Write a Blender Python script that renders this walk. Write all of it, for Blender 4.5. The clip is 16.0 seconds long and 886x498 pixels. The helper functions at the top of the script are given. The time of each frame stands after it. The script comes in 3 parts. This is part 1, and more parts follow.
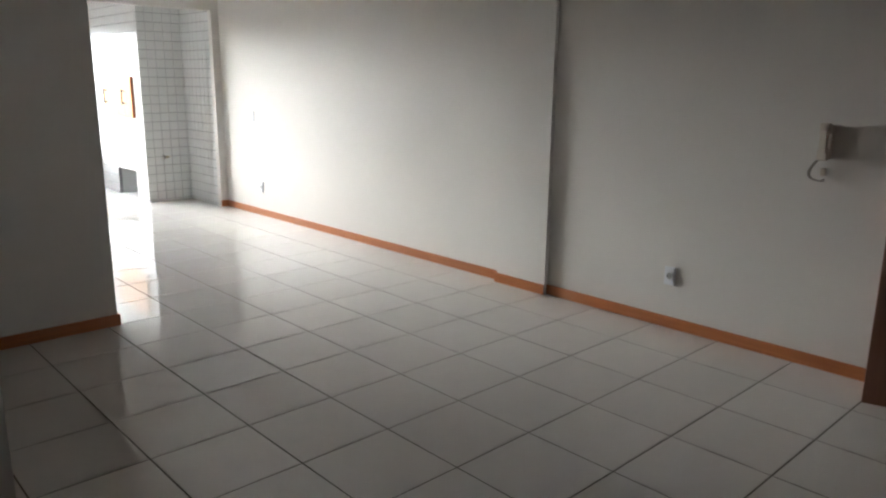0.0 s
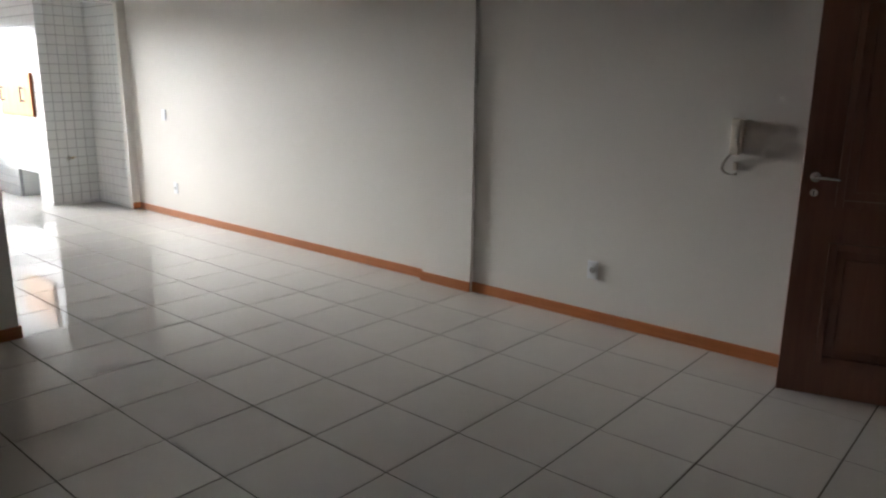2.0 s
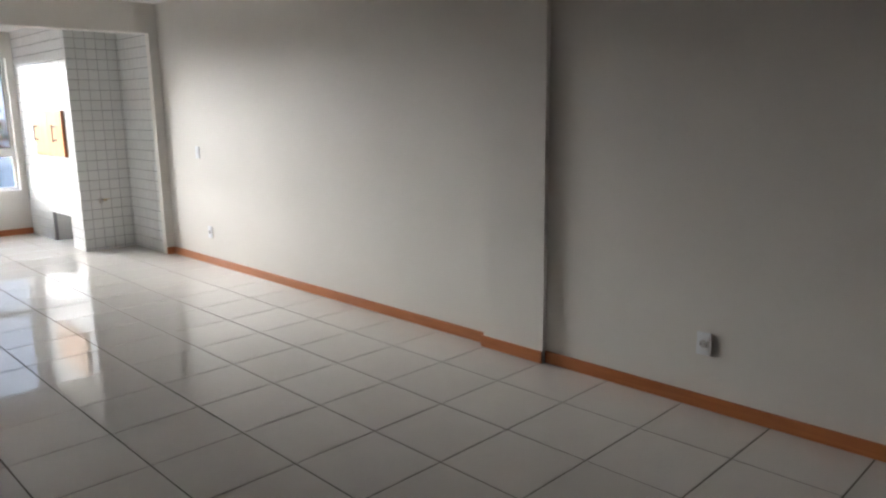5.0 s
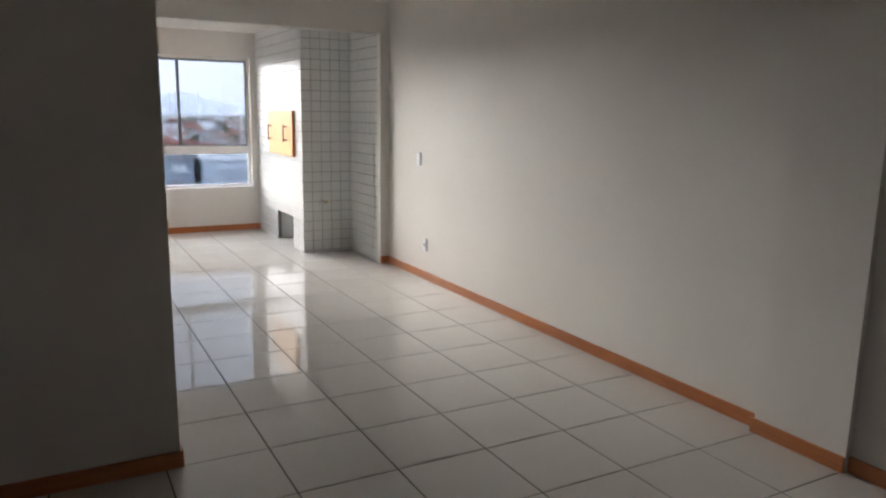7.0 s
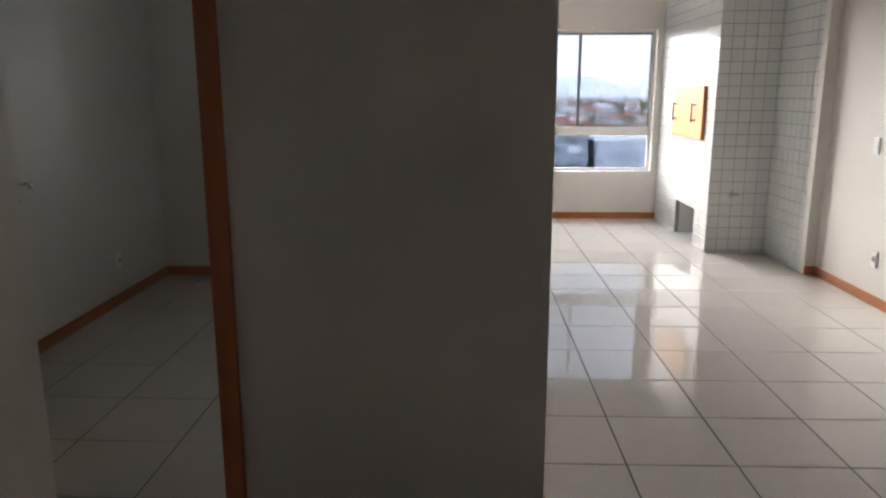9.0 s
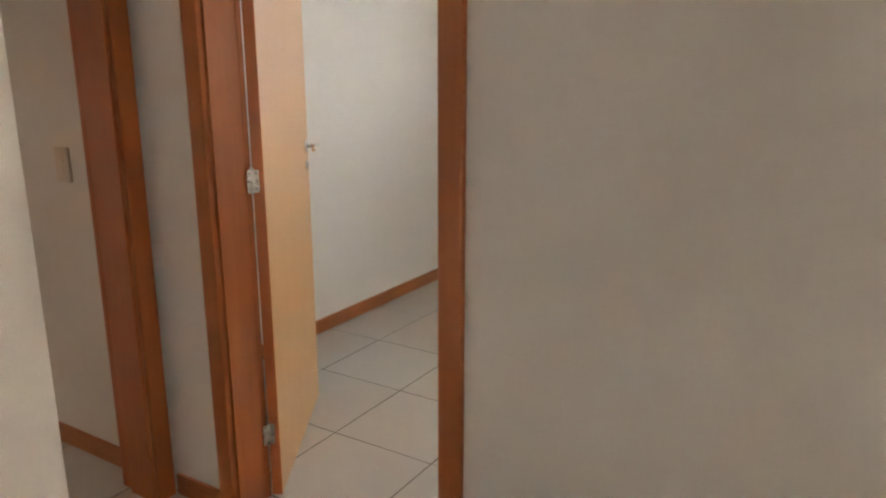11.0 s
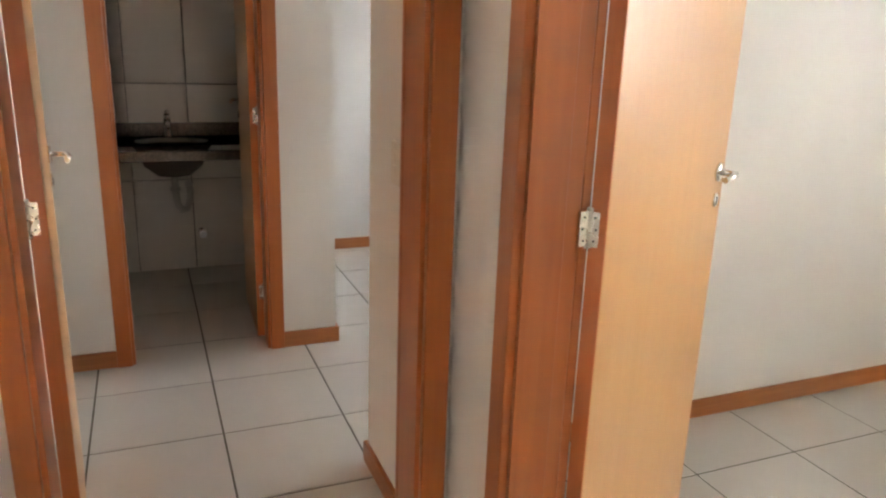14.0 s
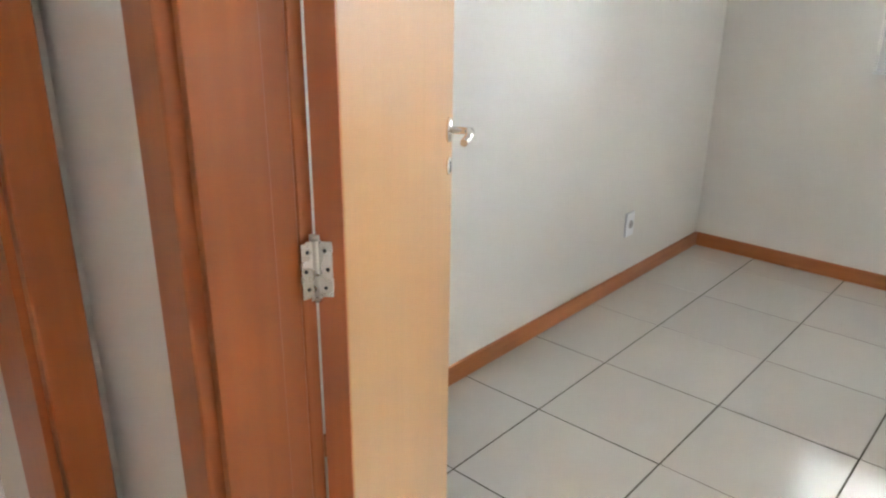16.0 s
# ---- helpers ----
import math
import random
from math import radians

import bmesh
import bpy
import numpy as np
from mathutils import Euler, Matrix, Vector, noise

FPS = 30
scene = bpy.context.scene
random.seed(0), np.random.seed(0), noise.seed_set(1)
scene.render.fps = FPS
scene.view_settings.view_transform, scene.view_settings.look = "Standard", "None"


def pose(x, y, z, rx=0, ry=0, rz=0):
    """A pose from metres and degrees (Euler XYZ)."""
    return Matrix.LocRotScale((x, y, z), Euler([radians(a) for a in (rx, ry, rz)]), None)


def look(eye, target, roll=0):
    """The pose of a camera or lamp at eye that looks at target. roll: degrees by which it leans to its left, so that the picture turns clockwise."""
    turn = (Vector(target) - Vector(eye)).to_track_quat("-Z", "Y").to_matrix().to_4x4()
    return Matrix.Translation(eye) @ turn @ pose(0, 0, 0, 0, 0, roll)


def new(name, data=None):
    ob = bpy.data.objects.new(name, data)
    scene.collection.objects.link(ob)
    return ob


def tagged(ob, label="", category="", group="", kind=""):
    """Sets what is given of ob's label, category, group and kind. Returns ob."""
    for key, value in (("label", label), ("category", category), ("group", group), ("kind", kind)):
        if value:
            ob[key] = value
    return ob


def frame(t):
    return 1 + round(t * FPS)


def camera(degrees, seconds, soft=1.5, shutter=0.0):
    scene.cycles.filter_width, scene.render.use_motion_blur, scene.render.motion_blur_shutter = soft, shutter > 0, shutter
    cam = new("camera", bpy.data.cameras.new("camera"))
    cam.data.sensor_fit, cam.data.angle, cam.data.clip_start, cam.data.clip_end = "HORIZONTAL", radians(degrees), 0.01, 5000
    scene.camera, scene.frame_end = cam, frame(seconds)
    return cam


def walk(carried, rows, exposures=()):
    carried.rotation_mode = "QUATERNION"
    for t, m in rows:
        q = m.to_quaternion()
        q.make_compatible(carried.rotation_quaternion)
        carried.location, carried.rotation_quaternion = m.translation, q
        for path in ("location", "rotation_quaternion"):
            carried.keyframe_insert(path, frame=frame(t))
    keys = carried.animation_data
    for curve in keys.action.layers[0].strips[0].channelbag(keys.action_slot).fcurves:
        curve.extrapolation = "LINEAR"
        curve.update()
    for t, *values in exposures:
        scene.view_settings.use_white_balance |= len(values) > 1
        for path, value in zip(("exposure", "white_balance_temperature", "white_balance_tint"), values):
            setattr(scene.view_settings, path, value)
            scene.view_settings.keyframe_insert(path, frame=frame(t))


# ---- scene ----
cam = camera(62.8, 16.0, 2.3)
PATH = [
    (0, (-2.341, -2.368, 1.544), (-1.008, -0.948, 1.09), 0.6),
    (0.5, (-2.339, -2.377, 1.535), (-0.921, -1.036, 1.097), 0.7),
    (1, (-2.328, -2.373, 1.54), (-0.878, -1.071, 1.089), 0.6),
    (1.5, (-2.326, -2.363, 1.539), (-0.861, -1.078, 1.09), 0.6),
    (2, (-2.297, -2.323, 1.535), (-0.821, -1.054, 1.078), 0.7),
    (2.5, (-2.29, -2.222, 1.544), (-0.766, -0.981, 1.172), 0.0),
    (3, (-2.235, -2.128, 1.557), (-0.743, -0.857, 1.158), -0.9),
    (3.2, (-2.169, -2.108, 1.559), (-0.718, -0.792, 1.156), -1.4),
    (5.3, (-1.531, -1.584, 1.527), (-0.185, -0.154, 1.15), -0.5),
    (5.5, (-1.483, -1.539, 1.539), (-0.199, -0.047, 1.183), 0.2),
    (6, (-1.325, -1.376, 1.543), (-0.171, 0.222, 1.205), 0.6),
    (6.5, (-1.269, -1.139, 1.546), (-0.213, 0.519, 1.18), 0.5),
    (7, (-1.248, -0.883, 1.537), (-0.311, 0.846, 1.17), 0.9),
    (7.5, (-1.178, -0.729, 1.553), (-0.642, 1.16, 1.173), -0.1),
    (8, (-1.150, -0.455, 1.482), (-0.896, 1.496, 1.11), 1.5),
    (8.5, (-1.119, -0.216, 1.495), (-1.008, 1.742, 1.101), 0.8),
    (9, (-1.118, -0.032, 1.487), (-1.177, 1.922, 1.064), -0.0),
    (9.5, (-1.047, 0.243, 1.435), (-1.49, 2.145, 1.004), 2.3),
    (9.7, (-1.041, 0.316, 1.427), (-1.571, 2.195, 0.991), 1.8),
    (11.8, (-1.173, 1.148, 1.398), (-2.488, 2.561, 0.876), 0.3),
    (12, (-1.233, 1.207, 1.403), (-2.615, 2.556, 0.882), 0.4),
    (12.5, (-1.329, 1.323, 1.419), (-2.78, 2.617, 0.95), 0.6),
    (13, (-1.427, 1.462, 1.418), (-3.04, 2.531, 0.913), 0.2),
    (13.5, (-1.487, 1.569, 1.408), (-3.255, 2.348, 0.893), 1.6),
    (14, (-1.548, 1.613, 1.397), (-3.328, 2.35, 0.859), 1.9),
    (14.5, (-1.682, 1.636, 1.389), (-3.329, 2.623, 0.829), 2.4),
    (15, (-1.843, 1.677, 1.403), (-3.362, 2.835, 0.81), 1.4),
    (15.5, (-1.965, 1.782, 1.363), (-3.349, 3.076, 0.722), 1.1),
    (16, (-2.057, 1.899, 1.384), (-3.307, 3.3, 0.694), 0.7),
]
EXPOSURE = [(0, 4.25, 6050, 8), (1.5, 4.0, 6100, 9), (3, 3.95, 6100, 9), (5.5, 3.65, 6200, 10), (7, 3.3, 6350, 11), (9.0, 3.5, 6500, 12), (9.7, 4.2, 6800, 12), (11.8, 6.4, 7200, 13), (13, 6.4, 7200, 12), (14.5, 6.75, 6950, 12), (15.5, 6.85, 6500, 10), (16, 6.6, 6250, 8)]
walk(cam, [(t, look(eye, target, roll)) for t, eye, target, roll in PATH], EXPOSURE)

# ---- world, sun and exposure ----
world = bpy.data.worlds.new("world")
scene.world = world
world.use_nodes = True
wn, wl = world.node_tree.nodes, world.node_tree.links
wn.clear()
sky = wn.new("ShaderNodeTexSky")
sky.sky_type = "NISHITA"
sky.sun_disc = False
sky.sun_elevation, sky.sun_rotation = radians(9), radians(341)
sky.dust_density = 3.0
w_coord = wn.new("ShaderNodeTexCoord")
w_map = wn.new("ShaderNodeMapping")
w_map.inputs["Scale"].default_value = (2.0, 2.0, 7.0)
w_noise = wn.new("ShaderNodeTexNoise")
w_noise.inputs["Scale"].default_value = 1.4
w_noise.inputs["Detail"].default_value = 7.0
w_ramp = wn.new("ShaderNodeValToRGB")
w_ramp.color_ramp.elements[0].position, w_ramp.color_ramp.elements[0].color = 0.25, (0.55, 0.55, 0.55, 1)
w_ramp.color_ramp.elements[1].position, w_ramp.color_ramp.elements[1].color = 0.65, (0.95, 0.95, 0.95, 1)
w_mix = wn.new("ShaderNodeMixRGB")
w_mix.inputs["Color2"].default_value = (38.6, 40.3, 42.8, 1)
w_back = wn.new("ShaderNodeBackground")
w_back.inputs["Strength"].default_value = 0.15
w_out = wn.new("ShaderNodeOutputWorld")
wl.new(w_coord.outputs["Generated"], w_map.inputs["Vector"])
wl.new(w_map.outputs["Vector"], w_noise.inputs["Vector"])
wl.new(w_noise.outputs["Fac"], w_ramp.inputs["Fac"])
wl.new(w_ramp.outputs["Color"], w_mix.inputs["Fac"])
wl.new(sky.outputs["Color"], w_mix.inputs["Color1"])
wl.new(w_mix.outputs["Color"], w_back.inputs["Color"])
wl.new(w_back.outputs["Background"], w_out.inputs["Surface"])

sun_data = bpy.data.lights.new("sun", "SUN")
sun_data.energy, sun_data.angle, sun_data.color = 1.4, radians(36), (1.0, 0.95, 0.88)
sun = new("sun", sun_data)
sun.matrix_world = look((0, 0, 60), (11.6, -30, 55.0))


# ---- materials ----
def material(name):
    m = bpy.data.materials.new(name)
    m.use_nodes = True
    return m, m.node_tree.nodes, m.node_tree.links, m.node_tree.nodes["Principled BSDF"]


def rough_paint(name, colour, amount=0.04, rough=0.6, bump=0.02, scale=6.0, fine=180.0):
    """A painted or plastered surface with cloudy tone and fine relief."""
    m, n, l, p = material(name)
    co = n.new("ShaderNodeTexCoord")
    big, small = n.new("ShaderNodeTexNoise"), n.new("ShaderNodeTexNoise")
    big.inputs["Scale"].default_value, big.inputs["Detail"].default_value = scale, 5
    small.inputs["Scale"].default_value, small.inputs["Detail"].default_value = fine, 3
    ramp = n.new("ShaderNodeValToRGB")
    lo, hi = [c * (1 - amount) for c in colour], [min(1, c * (1 + amount)) for c in colour]
    ramp.color_ramp.elements[0].position, ramp.color_ramp.elements[0].color = 0.3, (*lo, 1)
    ramp.color_ramp.elements[1].position, ramp.color_ramp.elements[1].color = 0.7, (*hi, 1)
    b = n.new("ShaderNodeBump")
    b.inputs["Strength"].default_value, b.inputs["Distance"].default_value = bump * 10, 0.002
    for t in (big, small):
        l.new(co.outputs["Object"], t.inputs["Vector"])
    l.new(big.outputs["Fac"], ramp.inputs["Fac"])
    l.new(ramp.outputs["Color"], p.inputs["Base Color"])
    l.new(small.outputs["Fac"], b.inputs["Height"])
    l.new(b.outputs["Normal"], p.inputs["Normal"])
    p.inputs["Roughness"].default_value = rough
    return m


def wood(name, dark, light, rough=0.35, along=2, scale=14.0, coat=0.2):
    """Varnished wood with long grain along one axis."""
    m, n, l, p = material(name)
    co, mp = n.new("ShaderNodeTexCoord"), n.new("ShaderNodeMapping")
    s = [scale, scale, scale]
    s[along] = scale * 0.06
    mp.inputs["Scale"].default_value = s
    info = n.new("ShaderNodeObjectInfo")
    add = n.new("ShaderNodeVectorMath")
    add.operation = "ADD"
    grain, blotch = n.new("ShaderNodeTexNoise"), n.new("ShaderNodeTexNoise")
    grain.inputs["Scale"].default_value, grain.inputs["Detail"].default_value = 3.0, 8
    grain.inputs["Distortion"].default_value = 0.6
    blotch.inputs["Scale"].default_value = 1.3
    mixf = n.new("ShaderNodeMath")
    mixf.operation = "MULTIPLY_ADD"
    mixf.inputs[1].default_value, mixf.inputs[2].default_value = 0.35, 0.0
    addf = n.new("ShaderNodeMath")
    addf.operation = "MULTIPLY_ADD"
    addf.inputs[1].default_value = 0.65
    ramp = n.new("ShaderNodeValToRGB")
    ramp.color_ramp.elements[0].position, ramp.color_ramp.elements[0].color = 0.3, (*dark, 1)
    ramp.color_ramp.elements[1].position, ramp.color_ramp.elements[1].color = 0.7, (*light, 1)
    b = n.new("ShaderNodeBump")
    b.inputs["Strength"].default_value, b.inputs["Distance"].default_value = 0.15, 0.001
    l.new(co.outputs["Object"], mp.inputs["Vector"])
    l.new(mp.outputs["Vector"], add.inputs[0])
    l.new(info.outputs["Random"], add.inputs[1])
    l.new(add.outputs["Vector"], grain.inputs["Vector"])
    l.new(co.outputs["Object"], blotch.inputs["Vector"])
    l.new(blotch.outputs["Fac"], mixf.inputs[0])
    l.new(grain.outputs["Fac"], addf.inputs[0])
    l.new(mixf.outputs["Value"], addf.inputs[2])
    l.new(addf.outputs["Value"], ramp.inputs["Fac"])
    l.new(ramp.outputs["Color"], p.inputs["Base Color"])
    l.new(grain.outputs["Fac"], b.inputs["Height"])
    l.new(b.outputs["Normal"], p.inputs["Normal"])
    p.inputs["Roughness"].default_value = rough
    p.inputs["Coat Weight"].default_value, p.inputs["Coat Roughness"].default_value = coat, 0.2
    return m


def ceramic(name, colour, rough=0.1, vary=0.05, wave=0.03, mottle=0.04, scale=9.0):
    """Glazed tile: tone varies from tile to tile, with faint mottling and a slightly wavy glaze."""
    m, n, l, p = material(name)
    co, info = n.new("ShaderNodeTexCoord"), n.new("ShaderNodeObjectInfo")
    geo = n.new("ShaderNodeNewGeometry")
    cloud, wavy, smear = n.new("ShaderNodeTexNoise"), n.new("ShaderNodeTexNoise"), n.new("ShaderNodeTexNoise")
    cloud.inputs["Scale"].default_value, cloud.inputs["Detail"].default_value = scale, 6
    wavy.inputs["Scale"].default_value = 5.0
    smear.inputs["Scale"].default_value, smear.inputs["Detail"].default_value = 2.2, 6
    hsv = n.new("ShaderNodeHueSaturation")
    hsv.inputs["Color"].default_value = (*colour, 1)
    tone = n.new("ShaderNodeMath")
    tone.operation = "MULTIPLY_ADD"
    tone.inputs[1].default_value, tone.inputs[2].default_value = vary, 1.0 - vary / 2 - mottle / 2
    tone2 = n.new("ShaderNodeMath")
    tone2.operation = "MULTIPLY_ADD"
    tone2.inputs[1].default_value = mottle
    b = n.new("ShaderNodeBump")
    b.inputs["Strength"].default_value, b.inputs["Distance"].default_value = wave * 10, 0.002
    rr = n.new("ShaderNodeMapRange")
    rr.inputs["From Min"].default_value, rr.inputs["From Max"].default_value = 0.35, 0.7
    rr.inputs["To Min"].default_value, rr.inputs["To Max"].default_value = rough * 0.7, rough * 1.6
    l.new(geo.outputs["Position"], cloud.inputs["Vector"])
    l.new(geo.outputs["Position"], smear.inputs["Vector"])
    l.new(geo.outputs["Position"], wavy.inputs["Vector"])
    l.new(info.outputs["Random"], tone.inputs[0])
    l.new(cloud.outputs["Fac"], tone2.inputs[0])
    l.new(tone.outputs["Value"], tone2.inputs[2])
    l.new(tone2.outputs["Value"], hsv.inputs["Value"])
    l.new(hsv.outputs["Color"], p.inputs["Base Color"])
    l.new(wavy.outputs["Fac"], b.inputs["Height"])
    l.new(b.outputs["Normal"], p.inputs["Normal"])
    l.new(smear.outputs["Fac"], rr.inputs["Value"])
    l.new(rr.outputs["Result"], p.inputs["Roughness"])
    return m


def metal(name, colour, rough=0.15):
    m, n, l, p = material(name)
    co, t, r = n.new("ShaderNodeTexCoord"), n.new("ShaderNodeTexNoise"), n.new("ShaderNodeMapRange")
    t.inputs["Scale"].default_value = 60
    r.inputs["To Min"].default_value, r.inputs["To Max"].default_value = rough * 0.6, rough * 1.5
    l.new(co.outputs["Object"], t.inputs["Vector"])
    l.new(t.outputs["Fac"], r.inputs["Value"])
    l.new(r.outputs["Result"], p.inputs["Roughness"])
    p.inputs["Base Color"].default_value, p.inputs["Metallic"].default_value = (*colour, 1), 1.0
    return m


def plastic(name, colour, rough=0.3):
    return rough_paint(name, colour, 0.02, rough, 0.003, 20.0, 300.0)


def pane_glass(name, tint):
    m, n, l, p = material(name)
    n.remove(p)
    clear, gloss, mix, fr = n.new("ShaderNodeBsdfTransparent"), n.new("ShaderNodeBsdfGlossy"), n.new("ShaderNodeMixShader"), n.new("ShaderNodeFresnel")
    clear.inputs["Color"].default_value = (*tint, 1)
    gloss.inputs["Roughness"].default_value = 0.02
    fr.inputs["IOR"].default_value = 1.45
    l.new(fr.outputs["Fac"], mix.inputs["Fac"])
    l.new(clear.outputs["BSDF"], mix.inputs[1])
    l.new(gloss.outputs["BSDF"], mix.inputs[2])
    l.new(mix.outputs["Shader"], n["Material Output"].inputs["Surface"])
    return m


def granite():
    m, n, l, p = material("granite")
    geo, v, t = n.new("ShaderNodeNewGeometry"), n.new("ShaderNodeTexVoronoi"), n.new("ShaderNodeTexNoise")
    v.inputs["Scale"].default_value, t.inputs["Scale"].default_value = 160, 40
    mixf, ramp = n.new("ShaderNodeMath"), n.new("ShaderNodeValToRGB")
    mixf.operation = "MULTIPLY"
    e = ramp.color_ramp.elements
    e[0].position, e[0].color = 0.08, (0.06, 0.045, 0.036, 1)
    e[1].position, e[1].color = 0.4, (0.17, 0.13, 0.095, 1)
    k = e.new(0.22)
    k.color = (0.105, 0.08, 0.058, 1)
    l.new(geo.outputs["Position"], v.inputs["Vector"])
    l.new(geo.outputs["Position"], t.inputs["Vector"])
    l.new(v.outputs["Distance"], mixf.inputs[0])
    l.new(t.outputs["Fac"], mixf.inputs[1])
    l.new(mixf.outputs["Value"], ramp.inputs["Fac"])
    l.new(ramp.outputs["Color"], p.inputs["Base Color"])
    p.inputs["Roughness"].default_value = 0.15
    return m


PAINT = rough_paint("wall_paint", (0.755, 0.73, 0.69), 0.025, 0.55, 0.03, 1.2, 140.0)
CEILING = rough_paint("ceiling_paint", (0.82, 0.80, 0.77), 0.02, 0.8, 0.03, 1.5, 120.0)
TILE = ceramic("floor_tile", (0.59, 0.563, 0.52), 0.055, 0.06, 0.03, 0.07, 7.0)
GROUT = rough_paint("floor_grout", (0.10, 0.085, 0.07), 0.3, 0.9, 0.05, 5.0, 200.0)
WTILE = ceramic("wall_tile", (0.78, 0.79, 0.78), 0.13, 0.04, 0.05, 0.02, 12.0)
WGROUT = rough_paint("wall_grout", (0.34, 0.34, 0.35), 0.2, 0.9, 0.04, 8.0, 200.0)
BTILE = ceramic("bath_wall_tile", (0.74, 0.71, 0.66), 0.15, 0.04, 0.03, 0.05, 10.0)
SKIRT_X = wood("skirting_wood_x", (0.36, 0.115, 0.036), (0.50, 0.185, 0.06), 0.35, 0, 16)
SKIRT_Y = wood("skirting_wood_y", (0.36, 0.115, 0.036), (0.50, 0.185, 0.06), 0.35, 1, 16)
FRAME = wood("frame_wood", (0.40, 0.108, 0.026), (0.50, 0.148, 0.038), 0.34, 2, 12, 0.15)
LEAF = wood("leaf_veneer", (0.60, 0.32, 0.125), (0.65, 0.355, 0.148), 0.32, 2, 8, 0.3)
EDGE = wood("leaf_edge_wood", (0.50, 0.13, 0.034), (0.58, 0.18, 0.05), 0.4, 2, 14, 0.15)
DARKWOOD = wood("entrance_wood", (0.20, 0.088, 0.056), (0.28, 0.128, 0.084), 0.4, 2, 12, 0.2)
HATCHWOOD = wood("hatch_wood", (0.66, 0.32, 0.11), (0.76, 0.42, 0.16), 0.9, 2, 10, 0.2)
CHROME = metal("chrome", (0.80, 0.79, 0.77), 0.12)
STEEL = metal("hinge_steel", (0.66, 0.62, 0.55), 0.26)
BLACK = metal("black_iron", (0.05, 0.045, 0.04), 0.4)
BRASS = metal("brass", (0.72, 0.55, 0.28), 0.25)
WHITE = plastic("white_plastic", (0.84, 0.86, 0.89))
CREAM = plastic("cream_plastic", (0.70, 0.64, 0.55))
# Cord colour is darkened for the shade it hangs in.
CORD = plastic("shaded_cord_plastic", (0.33, 0.30, 0.26))
GREY = plastic("grey_plastic", (0.42, 0.42, 0.42))
DARK = plastic("dark_plastic", (0.04, 0.04, 0.04))
ALU = plastic("white_aluminium", (0.80, 0.80, 0.79), 0.3)
# Aluminium painted dark grey to stand for its shade against the sky.
BACKLIT_ALU = plastic("backlit_shade_aluminium", (0.11, 0.115, 0.125), 0.6)
GLASS = pane_glass("pane_glass", (0.93, 0.95, 0.95))
# Added tint that dims the bright view outside to the room's exposure.
DIM_VIEW_GLASS = pane_glass("view_dimming_glass", (0.140, 0.147, 0.159))
# Added darkening of both rooms' panes, which holds back their daylight.
BEDROOM_GLASS = pane_glass("bedroom_pane_glass", (0.268, 0.274, 0.28))
FAR_GLASS = pane_glass("far_room_pane_glass", (0.222, 0.229, 0.24))
GRANITE = granite()
PORCELAIN = ceramic("basin_porcelain", (0.16, 0.13, 0.11), 0.1)
PVC = plastic("trap_plastic", (0.45, 0.43, 0.40), 0.35)


# ---- builders ----
def mesh_from(bm, name):
    bmesh.ops.recalc_face_normals(bm, faces=bm.faces)
    me = bpy.data.meshes.new(name)
    bm.to_mesh(me)
    bm.free()
    return me


def box_bm(lo, hi, bevel=0.0, segments=1, bm=None):
    bm = bm or bmesh.new()
    made = bmesh.ops.create_cube(bm, size=1.0)["verts"]
    for v in made:
        v.co = Vector([lo[k] + (v.co[k] + 0.5) * (hi[k] - lo[k]) for k in range(3)])
    if bevel:
        edges = list({e for v in made for e in v.link_edges})
        bmesh.ops.bevel(bm, geom=edges, offset=bevel, segments=segments, affect="EDGES", profile=0.6)
    return bm


def tube_bm(points, radius, sides=10, bm=None, smooth=True):
    """A round bar swept along points."""
    bm = bm or bmesh.new()
    pts = [Vector(p) for p in points]
    rings = []
    for i, p in enumerate(pts):
        a, b = pts[max(i - 1, 0)], pts[min(i + 1, len(pts) - 1)]
        d = (b - a).normalized()
        u = d.orthogonal().normalized() if not rings else (rings[-1][1] - d * rings[-1][1].dot(d)).normalized()
        w = d.cross(u)
        r = radius[i] if isinstance(radius, (list, tuple)) else radius
        ring = [bm.verts.new(p + (u * math.cos(k * math.tau / sides) + w * math.sin(k * math.tau / sides)) * r) for k in range(sides)]
        rings.append((ring, u))
    for (ra, _), (rb, _) in zip(rings, rings[1:]):
        for k in range(sides):
            f = bm.faces.new((ra[k], ra[(k + 1) % sides], rb[(k + 1) % sides], rb[k]))
            f.smooth = smooth
    bm.faces.new(rings[0][0][::-1])
    bm.faces.new(rings[-1][0])
    return bm


def lathe_bm(profile, sides=20, bm=None):
    """A turned shape about z from pairs of radius and height."""
    bm = bm or bmesh.new()
    rings = [[bm.verts.new((r * math.cos(k * math.tau / sides), r * math.sin(k * math.tau / sides), z)) for k in range(sides)] for r, z in profile]
    for a, b in zip(rings, rings[1:]):
        for k in range(sides):
            bm.faces.new((a[k], a[(k + 1) % sides], b[(k + 1) % sides], b[k])).smooth = True
    bm.faces.new(rings[0][::-1])
    bm.faces.new(rings[-1])
    return bm


def moved(bm, m):
    bmesh.ops.transform(bm, matrix=m, verts=bm.verts)
    return bm


def part(name, bm, mat, parent=None, label=""):
    me = mesh_from(bm, name)
    me.materials.append(mat)
    ob = new(name, me)
    ob.parent = parent
    return tagged(ob, label)


def thing(name, label, category, at=(0, 0, 0), turn=0.0, group="", kind=""):
    ob = new(name)
    ob.matrix_world = pose(*at, 0, 0, turn)
    ob.empty_display_size = 0.1
    return tagged(ob, label, category, group, kind)


